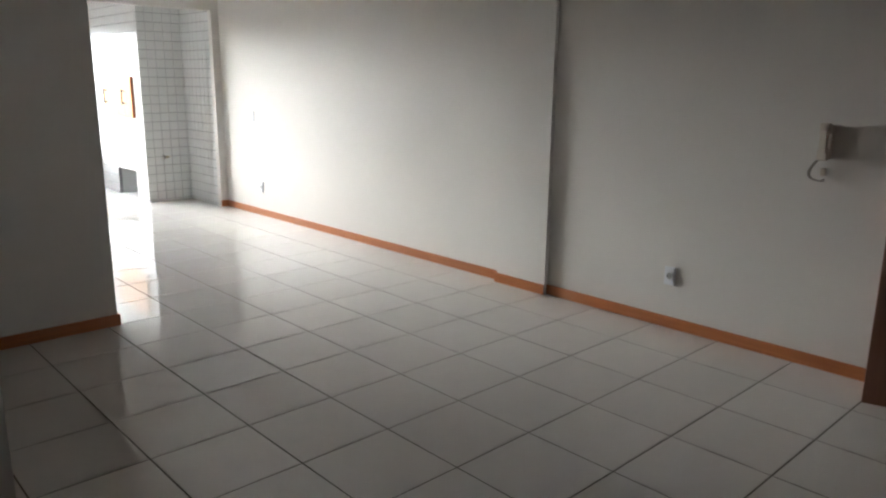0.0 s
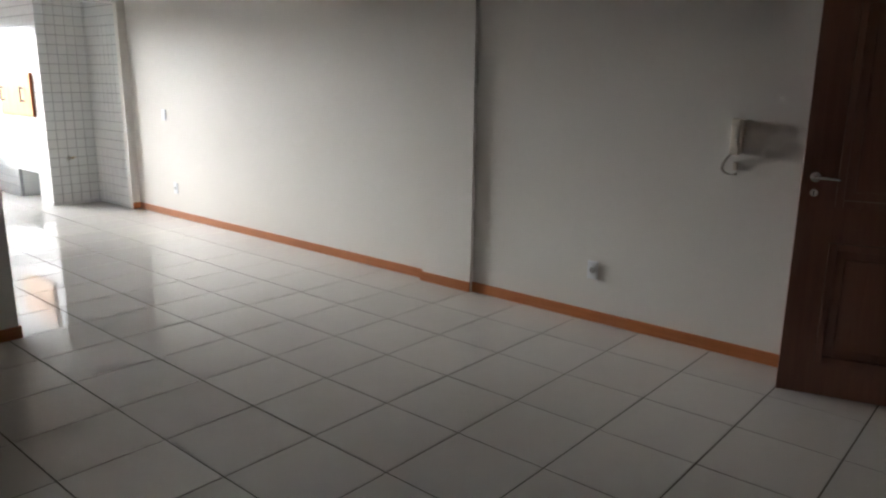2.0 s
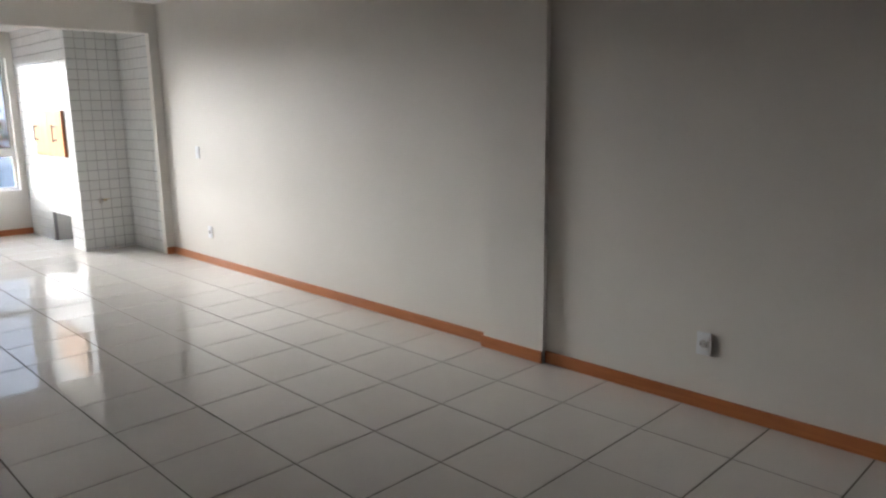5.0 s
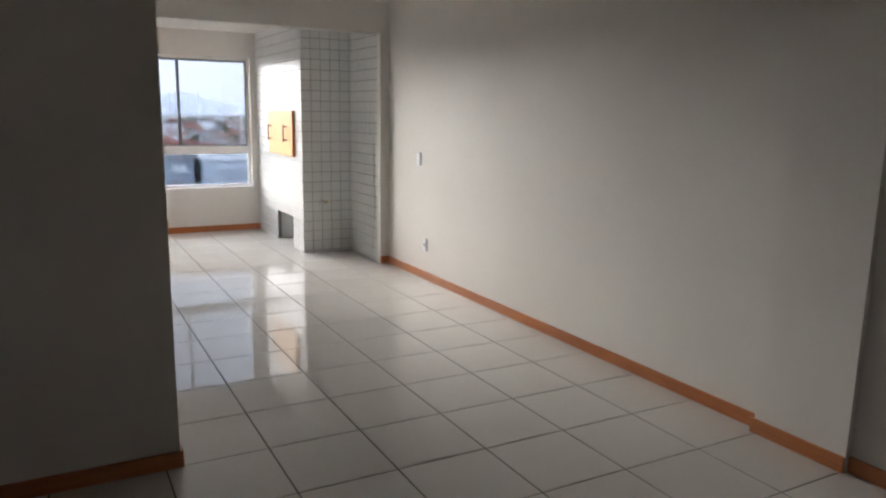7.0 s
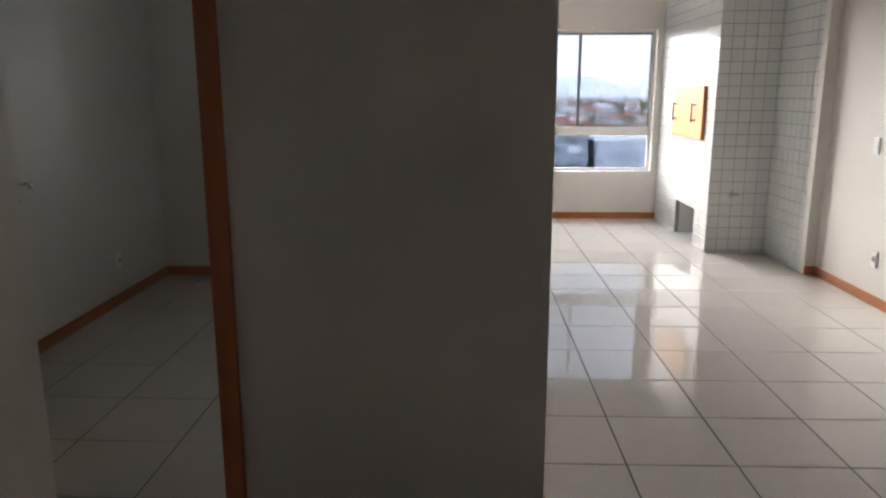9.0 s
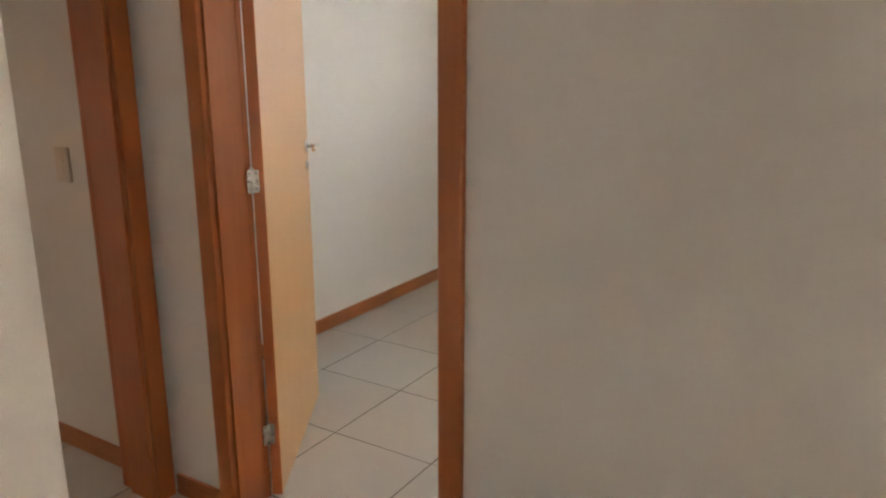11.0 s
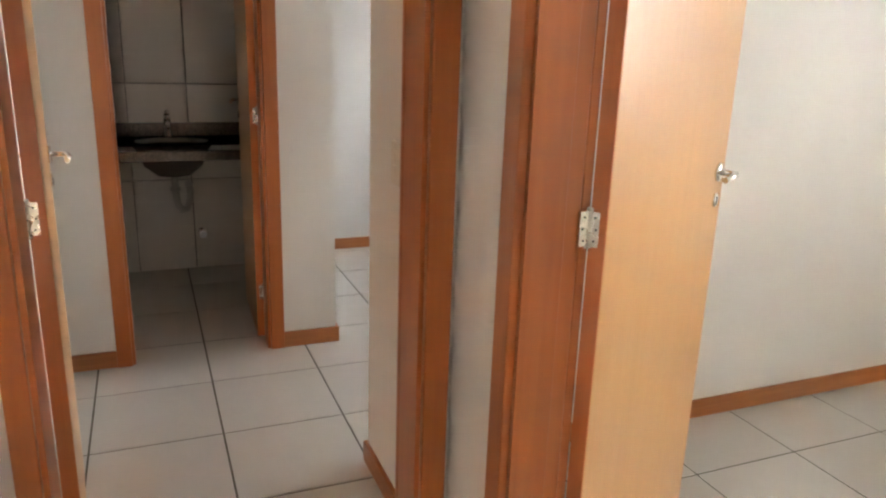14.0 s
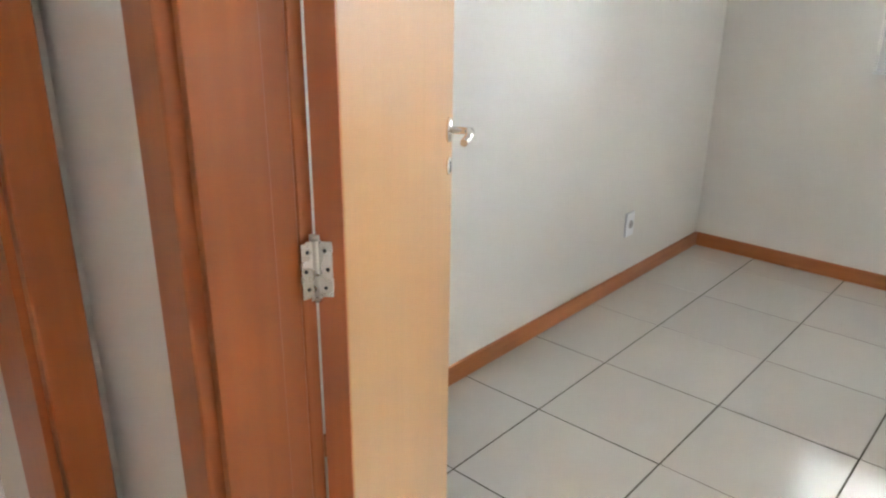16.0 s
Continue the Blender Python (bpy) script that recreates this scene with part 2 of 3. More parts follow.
def wall(name, boxes, mat=PAINT, label="plain off-white painted plaster wall", category="wall"):
    """One wall from boxes that meet end to end."""
    bm = bmesh.new()
    for lo, hi in boxes:
        box_bm(lo, hi, bm=bm)
    return tagged(part(name, bm, mat), label, category, kind="structure")


def skirting(boxes, name="baseboard"):
    """Skirting boards of varnished wood, each (x0, y0, x1, y1), eased on top."""
    for x0, y0, x1, y1 in boxes:
        bm = box_bm((x0, y0, 0.0), (x1, y1, 0.075), 0.004, 2)
        mat = SKIRT_X if x1 - x0 > y1 - y0 else SKIRT_Y
        tagged(part(name, bm, mat), "orange-brown varnished wood skirting board along the wall", "skirting", kind="structure")


# ---- large structure ----
H = 2.60
wall("wall_east", [((1.795, 0.885, 0), (1.95, 5.92, H)), ((1.78, -1.40, 0), (1.95, 0.885, H)), ((1.78, -2.30, 2.12), (1.95, -1.40, H)), ((1.78, -3.2, 0), (1.95, -2.30, H))])
wall("pilaster", [((1.745, 0.885, 0), (1.795, 1.36, H))], label="shallow off-white painted pilaster on the long wall", category="pilaster")
wall("wall_header", [((1.745, 1.36, 2.25), (1.795, 2.25, H))], label="off-white painted beam casing above the wall", category="beam")
wall("beam_hall", [((-0.84, 2.25, 2.255), (1.795, 2.40, H))], label="off-white painted ceiling beam across the room", category="beam")
wall("beam_alcove", [((-0.84, 5.92, 2.305), (1.95, 6.07, H))], label="off-white painted beam over the alcove opening", category="beam")
wall("pier", [((1.70, 5.92, 0), (1.95, 6.0, 2.305))], label="off-white painted pier beside the tiled alcove", category="pier")
wall("wall_north", [((-0.96, 8.65, 0), (-0.65, 8.83, H)), ((-0.65, 8.65, 0), (1.075, 8.83, 0.56)), ((-0.65, 8.65, 2.185), (1.075, 8.83, H)), ((1.075, 8.65, 0), (2.1, 8.83, H))])
wall("wall_west_living", [((-0.96, 2.37, 0), (-0.84, 8.65, H))])
wall("wall_partition", [((-3.70, 2.25, 0), (-2.72, 2.37, H)), ((-2.72, 2.25, 2.13), (-1.905, 2.37, H)), ((-1.905, 2.25, 0), (-0.84, 2.37, H))])
wall("wall_bedroom_west", [((-3.70, 2.37, 0), (-3.59, 5.77, H))])
wall("wall_far_north", [((-6.5, 5.77, 0), (-5.7, 5.92, H)), ((-5.7, 5.77, 0), (-4.2, 5.92, 1.0)), ((-5.7, 5.77, 2.20), (-4.2, 5.92, H)), ((-4.2, 5.77, 0), (-3.70, 5.92, H))])
wall("wall_bedroom_north", [((-3.70, 5.77, 0), (-2.87, 5.92, H)), ((-2.87, 5.77, 0), (-1.07, 5.92, 1.01)), ((-2.87, 5.77, 2.25), (-1.07, 5.92, H)), ((-1.07, 5.77, 0), (-0.96, 5.92, H))])
wall("wall_core", [((-3.01, -0.30, 0), (-1.975, 1.33, H)), ((-3.3, -0.30, 0), (-3.01, 1.24, H))])
wall("wall_portal", [((-3.16, 1.24, 0), (-3.01, 1.345, H)), ((-3.16, 1.345, 2.13), (-3.01, 2.20, H)), ((-3.16, 2.20, 0), (-3.01, 2.25, H))])
wall("wall_corridor_south", [((-6.5, 1.0, 0), (-4.90, 1.12, H)), ((-4.90, 1.12, 0), (-3.16, 1.24, H))])
wall("wall_bath", [((-4.90, 1.24, 0), (-4.78, 1.46, H)), ((-4.90, 1.46, 2.13), (-4.78, 2.12, H)), ((-4.90, 2.12, 0), (-4.78, 2.40, H))])
wall("wall_bath_north", [((-6.385, 2.28, 0), (-4.90, 2.40, H))])
wall("wall_far_west", [((-6.5, 1.12, 0), (-6.385, 5.77, H))])
wall("wall_south", [((-3.6, -3.35, 0), (1.95, -3.2, H))])
wall("wall_entry_west", [((-3.6, -3.2, 0), (-3.45, -0.30, H)), ((-3.45, -0.45, 0), (-3.3, -0.30, H))])
tagged(part("ceiling", box_bm((-6.5, -3.35, H), (2.1, 8.83, H + 0.15)), CEILING), "flat white painted ceiling", "ceiling", kind="structure")
tagged(part("ceiling_alcove", box_bm((-0.84, 6.07, 2.50), (1.95, 8.65, 2.56)), CEILING), "lower white painted ceiling over the alcove", "ceiling", kind="structure")

S = 0.015
skirting([
    (1.795 - S, 1.36, 1.795, 5.92), (1.745 - S, 0.885, 1.745, 1.36 + S), (1.78 - S, -1.33, 1.78, 0.885),
    (1.70, 5.92 - S, 1.795 - S, 5.92), (-0.84, 8.65 - S, 1.155, 8.65),
    (-1.873, 2.25 - S, -0.84 + S, 2.25), (-0.84, 2.25, -0.84 + S, 8.65),
    (-3.59, 2.39, -3.59 + S, 5.77), (-3.59 + S, 5.77 - S, -0.96, 5.77),
    (-3.70 - S, 2.25 - S, -3.18, 2.25), (-3.70 - S, 2.25, -3.70, 5.77), (-2.978, 2.25 - S, -2.759, 2.25),
    (-4.78, 1.24, -4.78 + S, 1.428), (-4.78, 2.152, -4.78 + S, 2.40 + S), (-4.90, 2.40, -4.78, 2.40 + S),
    (-6.385, 2.40, -6.385 + S, 5.77), (-1.975, -0.30, -1.975 + S, 1.33 + S), (-2.99, 1.33, -1.975, 1.33 + S),
])


# ---- door frames, leaves and windows ----
def door_frame(name, at, turn, width, depth, casing=0.062, height=2.10, label="reddish varnished wood door frame", far=True):
    """Frame about its own origin: x across the opening from the first jamb, y into the wall."""
    f = thing(name, label, "door frame", at, turn, kind="structure")
    t, c, pr = 0.03, casing, 0.022
    for x0, x1 in ((-t, 0), (width, width + t)):
        part("jamb", box_bm((x0, 0, 0), (x1, depth, height + t), 0.002), FRAME, f)
    part("head", box_bm((0, 0, height), (width, depth, height + t), 0.002), FRAME, f)
    for x0, x1 in ((0.0, 0.012), (width - 0.012, width)):
        part("stop", box_bm((x0, -0.004, 0), (x1, depth - 0.04, height), 0.001), FRAME, f)
    for y0, y1, sign in ((-pr, 0, -1), (depth, depth + pr, 1)):
        if sign > 0 and not far:
            continue
        for x0, x1 in ((-c, 0.0), (width, width + c)):
            bm = box_bm((x0, y0, 0), (x1, y1, height + c), 0.005, 3)
            part("casing", bm, FRAME, f)
        part("casing_head", box_bm((0, y0, height), (width, y1, height + c), 0.004, 2), FRAME, f)
    return f


def lever_handle(parent, x, y, z, side, point, mat=CHROME):
    """Rose, neck and lever on a leaf's face; side is the face's way along y, point the lever's way along x."""
    h = part("handle", moved(lathe_bm([(0.0255, 0.0), (0.0255, 0.004), (0.022, 0.008), (0.010, 0.009)]), pose(x, y, z, -90 * side)), mat, parent, "polished chrome lever handle")
    tip = [(x, y, z), (x, y + side * 0.035, z), (x + point * 0.01, y + side * 0.047, z), (x + point * 0.05, y + side * 0.052, z + 0.001), (x + point * 0.105, y + side * 0.048, z - 0.004)]
    part("lever", tube_bm(tip, [0.008, 0.008, 0.0095, 0.0085, 0.0075], 12), mat, h)
    e = part("escutcheon", moved(lathe_bm([(0.019, 0.0), (0.019, 0.004), (0.016, 0.006)]), pose(x, y, z - 0.075, -90 * side)), mat, parent, "round chrome key plate")
    part("key_slot", box_bm((x - 0.003, y + side * 0.0066 - 0.0008, z - 0.088), (x + 0.003, y + side * 0.0066 + 0.0008, z - 0.066), 0.0005), DARK, e)


def hinge(parent, x, y, z, jamb_dir, leaf_dir):
    """Butt hinge at the pin (x, y): two plates with screws and a knuckle."""
    h = part("hinge", tube_bm([(x, y, z - 0.036), (x, y, z + 0.036)], 0.005, 10), STEEL, parent, "steel butt hinge with three screws a side")
    for zz in (-0.038, 0.038):
        part("pin_cap", tube_bm([(x, y, z + zz - 0.003), (x, y, z + zz + 0.003)], 0.0062, 10), STEEL, h)
    for d in (jamb_dir, leaf_dir):
        v = Vector((d[0], d[1], 0)).normalized()
        n = Vector((0, 0, 1)).cross(v)
        m = Matrix((( v.x, n.x, 0, x), (v.y, n.y, 0, y), (0, 0, 1, z), (0, 0, 0, 1)))
        part("plate", moved(box_bm((0.004, -0.0015, -0.035), (0.021, 0.0015, 0.035), 0.0008), m), STEEL, h)
        for k, zz in enumerate((-0.023, 0.0, 0.023)):
            part("screw", moved(lathe_bm([(0.0023, -0.0021), (0.0023, 0.0021)], 10), m @ pose(0.012 + 0.003 * (k % 2), 0, zz, 90)), DARK, h)


def flush_leaf(name, at, turn, width, label, side=-1, height=2.08, thick=0.035, knob=1.10):
    """A flush veneered leaf: x from the hinge edge, its thickness towards side along y."""
    d = thing(name, label, "door", at, turn)
    y0, y1 = sorted((0.0, side * thick))
    part("panel", box_bm((0.002, y0, 0.01), (width - 0.002, y1, height), 0.0015), LEAF, d)
    part("edge_strip", box_bm((-0.002, y0 + 0.0006, 0.01), (0.002, y1 - 0.0006, height), 0.0005), EDGE, d, "reddish solid wood edge")
    part("edge_strip", box_bm((width - 0.002, y0 + 0.0006, 0.01), (width + 0.002, y1 - 0.0006, height), 0.0005), EDGE, d, "reddish solid wood edge")
    lever_handle(d, width - 0.055, y1, knob, 1, -1)
    lever_handle(d, width - 0.055, y0, knob, -1, -1)
    part("lock_plate", box_bm((width + 0.0005, (y0 + y1) / 2 - 0.011, 0.93), (width + 0.0032, (y0 + y1) / 2 + 0.011, 1.13), 0.0005), CHROME, d)
    return d


def hang(leaf, turn, jamb, side, drop=0.0):
    """Three hinges on a leaf; jamb is the way of the plate on the frame, in degrees of the plan."""
    for z in (0.235, 1.070, 1.88):
        a = radians(jamb - turn)
        hinge(leaf, -0.004, 0.0, z + drop, (math.cos(a), math.sin(a)), (0.0, side))


door_frame("door_frame_bedroom", (-2.697, 2.25, 0), 0, 0.762, 0.12)
hang(flush_leaf("door_bedroom", (-2.691, 2.389, 0), 122, 0.765, "honey-coloured veneered flush door standing open into the bedroom"), 122, -90, -1)
door_frame("door_frame_corridor", (-3.002, 1.375, 0), 90, 0.795, 0.155)
hang(flush_leaf("door_corridor", (-3.18, 1.38, 0), 185.3, 0.785, "honey-coloured veneered flush door folded back along the corridor", knob=1.06), 185.3, 0, -1, -0.035)
door_frame("door_frame_bathroom", (-4.78, 1.49, 0), 90, 0.60, 0.12)
hang(flush_leaf("door_bathroom", (-4.92, 2.085, 0), 178, 0.585, "veneered bathroom door standing open inside the bathroom", 1), 178, 0, 1)


def panel_leaf(name, at, turn, width, label, height=2.10, thick=0.04):
    """A dark entrance leaf with raised panels in moulded frames; x from the hinge edge."""
    d = thing(name, label, "door", at, turn)
    part("core", box_bm((0, 0, 0.01), (width, thick, height), 0.002), DARKWOOD, d)
    for z0, z1 in ((0.185, 0.79), (0.965, 1.92)):
        x0, x1 = 0.155, width - 0.155
        w, pr = 0.034, 0.020
        bm = bmesh.new()
        for lo, hi in (((x0, thick - 0.001, z0), (x0 + w, thick + pr, z1)), ((x1 - w, thick - 0.001, z0), (x1, thick + pr, z1)),
                       ((x0 + w, thick - 0.001, z0), (x1 - w, thick + pr, z0 + w)), ((x0 + w, thick - 0.001, z1 - w), (x1 - w, thick + pr, z1))):
            box_bm(lo, hi, 0.004, 2, bm)
        part("moulding", bm, DARKWOOD, d)
        part("raised_panel", box_bm((x0 + 0.075, thick - 0.001, z0 + 0.075), (x1 - 0.075, thick + 0.009, z1 - 0.075), 0.006, 2), DARKWOOD, d)
    lever_handle(d, width - 0.06, thick, 1.10, 1, -1)
    part("lock_plate", box_bm((width + 0.0002, thick / 2 - 0.012, 0.97), (width + 0.003, thick / 2 + 0.012, 1.19), 0.0005), CHROME, d)
    return d


door_frame("door_frame_entrance", (1.78, -1.40, 0), -90, 0.90, 0.17, label="dark varnished wood entrance door frame", far=False)
panel_leaf("door_entrance", (1.735, -2.24, 0), 105.2, 0.922, "dark reddish panelled wooden entrance door standing ajar")
wall("wall_landing", [((2.9, -3.35, 0), (3.0, -0.4, H)), ((1.95, -3.35, 0), (2.9, -3.2, H)), ((1.95, -0.55, 0), (2.9, -0.4, H)), ((1.95, -3.2, H - 0.02), (2.9, -0.55, H)), ((1.95, -3.2, -0.05), (2.9, -0.55, 0.0))], label="unlit stair landing outside the entrance")


def sliding_window(name, x0, x1, z0, z1, y, mullions, transom, label, deep=0.06, glass=None):
    """A white aluminium window: outer frame, mullions, a fixed lower light under a transom, and panes."""
    w = thing(name, label, "window", (0, 0, 0), kind="structure")
    f = 0.03
    for lo, hi in (((x0, y, z0), (x0 + f, y + deep, z1)), ((x1 - f, y, z0), (x1, y + deep, z1)), ((x0 + f, y, z0), (x1 - f, y + deep, z0 + f)), ((x0 + f, y, z1 - f), (x1 - f, y + deep, z1))):
        part("window_frame", box_bm(lo, hi, 0.004, 2), ALU, w)
    if transom:
        part("transom", box_bm((x0 + f, y - 0.01, transom[0]), (x1 - f, y + deep, transom[1]), 0.006, 2), ALU, w)
    low = transom[1] if transom else z0 + f
    edges = [x0 + f, *mullions, x1 - f]
    for m in mullions:
        part("mullion", box_bm((m - 0.009, y + 0.012, low), (m + 0.009, y + 0.030, z1 - f), 0.003, 2), BACKLIT_ALU, w, "aluminium mullion with backlit shade in its grey")
    for k, (a, b) in enumerate(zip(edges, edges[1:])):
        yy = y + (0.02 if k % 2 else 0.036)
        ia, ib = (0.0095 if k else 0.0), (0.0095 if k < len(mullions) else 0.0)
        for lo, hi in (((a + ia, yy - 0.01, low), (a + 0.017, yy + 0.012, z1 - f)), ((b - 0.017, yy - 0.01, low), (b - ib, yy + 0.012, z1 - f)),
                       ((a + 0.017, yy - 0.01, low), (b - 0.017, yy + 0.012, low + 0.018)), ((a + 0.017, yy - 0.01, z1 - f - 0.022), (b - 0.017, yy + 0.012, z1 - f))):
            part("sash_rail", box_bm(lo, hi, 0.002), BACKLIT_ALU, w, "thin sash rail with backlit shade in its grey")
        p = part("pane", box_bm((a + 0.006, yy - 0.002, low), (b - 0.006, yy + 0.002, z1 - f)), glass or GLASS, w)
        # Panes darkened only for the view cast no shadow, so daylight enters undimmed.
        p.visible_shadow = glass is not DIM_VIEW_GLASS
    if transom:
        p = part("pane", box_bm((x0 + f, y + 0.03, z0 + f), (x1 - f, y + 0.034, transom[0])), glass or GLASS, w)
        p.visible_shadow = glass is not DIM_VIEW_GLASS
    part("window_sill", box_bm((x0, y - 0.05 if y < 0 else y - 0.075, z0 - 0.006), (x1, y + deep + (0.04 if y < 0 else 0.08), z0), 0.002), ALU, w)
    return w


sliding_window("window_1", -0.65, 1.075, 0.566, 2.185, 8.745, [0.215], (0.985, 1.085), "white aluminium window with panes darkened to dim the view and a fixed lower light", glass=DIM_VIEW_GLASS)
sliding_window("window_2", -2.87, -1.07, 1.016, 2.25, 5.83, [-1.97], None, "white aluminium sliding bedroom window", glass=BEDROOM_GLASS)
sliding_window("window_3", -5.7, -4.2, 1.006, 2.20, 5.83, [-4.9], None, "white aluminium sliding window of the far bedroom", glass=FAR_GLASS)


# ---- the tiled alcove and barbecue ----
wall("wall_alcove", [((1.725, 6.0, 0), (1.95, 6.78, 2.5))], WGROUT, "white square-tiled alcove wall with grey joints")
wall("wall_chimney", [((1.165, 6.78, 0), (1.95, 7.15, 2.5)), ((1.165, 7.15, 0.355), (1.95, 7.80, 2.5)), ((1.165, 7.80, 0), (1.95, 8.65, 2.5)), ((1.62, 7.15, 0), (1.95, 7.80, 0.355))], WGROUT, "white square-tiled barbecue chimney with grey joints")
NICHE = rough_paint("niche_plaster", (0.82, 0.83, 0.82), 0.06, 0.6, 0.05, 5.0, 90.0)
tagged(part("firewood_niche", moved(box_bm((1.20, 7.152, 0.002), (1.618, 7.158, 0.353)), Matrix()), NICHE), "white plastered side of the firewood niche", "niche", kind="structure")
tagged(part("firewood_niche", box_bm((1.20, 7.792, 0.002), (1.618, 7.798, 0.353)), NICHE), "white plastered side of the firewood niche", "niche", kind="structure")
tagged(part("firewood_niche", box_bm((1.612, 7.16, 0.002), (1.618, 7.79, 0.353)), NICHE), "white plastered back of the firewood niche", "niche", kind="structure")

hatch = thing("barbecue_hatch", "bright orange wooden hatch with two black handles on the tiled chimney", "hatch", (1.155, 7.515, 1.04))
part("board", box_bm((-0.030, -0.485, 0), (0, -0.001, 0.50), 0.003, 2), HATCHWOOD, hatch)
part("board", box_bm((-0.030, 0.001, 0), (0, 0.485, 0.50), 0.003, 2), HATCHWOOD, hatch)
part("rim", box_bm((-0.026, -0.492, -0.004), (0, -0.4855, 0.504), 0.001), EDGE, hatch, "dark reddish edge strip")
for y in (-0.25, 0.385):
    g = part("handle", tube_bm([(-0.062, y, 0.155), (-0.062, y, 0.345)], 0.007, 10), BLACK, hatch, "black iron bar handle")
    for z in (0.175, 0.325):
        part("standoff", tube_bm([(-0.03, y, z), (-0.064, y, z)], 0.006, 8), BLACK, g)
        part("foot_plate", box_bm((-0.034, y - 0.028, z - 0.012), (-0.030, y + 0.028, z + 0.012), 0.001), BLACK, g)

tap = thing("gas_tap", "small chrome and brass tap on the tiled wall", "tap", (1.37, 6.765, 0.555))
part("wall_flange", moved(lathe_bm([(0.028, 0.0), (0.026, 0.006), (0.012, 0.010)]), pose(0.0, 0, 0, 90)), CHROME, tap)
part("body", tube_bm([(0, 0, 0), (0, -0.05, 0), (-0.015, -0.062, -0.006), (-0.05, -0.066, -0.02)], [0.010, 0.012, 0.012, 0.009], 12), CHROME, tap)
part("valve_stem", tube_bm([(0, -0.04, 0), (0.045, -0.045, 0.004)], 0.009, 10), BRASS, tap, "yellow brass valve")
part("lever", box_bm((0.03, -0.052, 0.010), (0.075, -0.038, 0.016), 0.002), BRASS, tap)


# ---- wall plates and the intercom ----
def wall_plate(name, label, at, turn, buttons=0, holes=0, category="socket", mat=WHITE):
    """A 7 by 11.5 cm plate; its back lies on the wall and its front looks along -y before the turn."""
    w = thing(name, label, category, at, turn)
    part("plate", box_bm((-0.037, -0.012, -0.059), (0.037, 0, 0.059), 0.004, 2), mat, w)
    part("inset", box_bm((-0.023, -0.0135, -0.036), (0.023, -0.011, 0.036), 0.001), mat, w)
    for k in range(buttons):
        z = (k - (buttons - 1) / 2) * 0.034
        part("button", box_bm((-0.012, -0.016, z - 0.013), (0.012, -0.0105, z + 0.013), 0.002), mat, w)
    if holes:
        part("socket_face", moved(lathe_bm([(0.021, 0), (0.019, 0.003)], 16), pose(0, -0.0132, 0, 90)), GREY, w, "grey socket insert")
        for dx in (-0.0095, 0.0095):
            part("pin_hole", moved(lathe_bm([(0.0035, 0), (0.0035, 0.0012)], 8), pose(dx, -0.0158, 0, 90)), DARK, w)
    for z in (-0.047, 0.047):
        part("plate_screw", moved(lathe_bm([(0.003, 0), (0.003, 0.0012)], 8), pose(0, -0.0115, z, 90)), mat, w)
    return w


SOCKET = "white plastic wall socket above the skirting"
wall_plate("wall_socket", SOCKET, (1.78, -0.10, 0.343), -90, holes=2)
wall_plate("wall_socket", SOCKET, (1.795, 5.075, 0.328), -90, holes=2)
wall_plate("wall_socket", SOCKET, (-3.59, 4.94, 0.315), 90, holes=2)
wall_plate("wall_socket", SOCKET, (-6.385, 3.28, 0.335), 90, holes=2)
wall_plate("wall_socket", "blank white plastic wall plate above the skirting", (-6.385, 3.44, 0.335), 90)
wall_plate("light_switch", "white plastic light switch on the long wall", (1.795, 5.22, 1.115), -90, 1, category="switch")
wall_plate("light_switch", "beige-looking double light switch beside the corridor frame", (-3.42, 2.25, 1.085), 0, 2, category="switch", mat=CREAM)
wall_plate("wall_socket", "white plastic socket on the tiled chimney beside the hatch", (1.155, 8.27, 1.10), -90, holes=2)
wall_plate("light_switch", "white plastic switch on the tiled chimney beside the hatch", (1.155, 8.12, 1.10), -90, 1, category="switch")

phone = thing("intercom", "cream plastic intercom receiver hung on the wall with a coiled cord", "intercom", (1.78, -0.935, 1.16))
part("cradle", box_bm((-0.028, -0.030, 0.0), (0, 0.030, 0.175), 0.006, 2), CREAM, phone)
bm = box_bm((-0.060, -0.026, -0.01), (-0.030, 0.026, 0.055), 0.010, 3)
box_bm((-0.062, -0.026, 0.125), (-0.030, 0.026, 0.185), 0.010, 3, bm)
box_bm((-0.066, -0.020, 0.03), (-0.042, 0.020, 0.15), 0.008, 3, bm)
part("receiver", bm, CREAM, phone)
cord = []
for i in range(161):
    u = i / 160
    y = 0.02 + 0.058 * math.sin(math.pi * min(1.0, u * 1.15)) - 0.03 * u
    z = 0.0 - 0.12 * math.sin(math.pi * u * 0.62) + (0.03 if u < 0.05 else 0)
    cord.append((-0.025 + 0.006 * math.cos(i * 1.25), y + 0.006 * math.sin(i * 1.25), z))
part("cord", tube_bm(cord, 0.0036, 5), CORD, phone, "coiled grey-beige cord with shade in its colour")
part("cable_entry", box_bm((-0.012, -0.012, -0.095), (0, 0.012, -0.055), 0.002), CREAM, phone)

wire = thing("hanging_wire", "loose white lamp wire hanging from the alcove ceiling", "wire", (0.0, 7.3, 2.5))
part("ceiling_cap", lathe_bm([(0.04, -0.012), (0.04, 0)], 16), WHITE, wire)
part("strand", tube_bm([(0, 0, -0.01), (0.01, 0.0, -0.05), (0.04, 0.01, -0.09), (0.07, 0.01, -0.12)], 0.003, 6), WHITE, wire)
part("strand", tube_bm([(0, 0, -0.01), (-0.01, 0.0, -0.06), (0.0, -0.02, -0.13)], 0.003, 6), WHITE, wire)

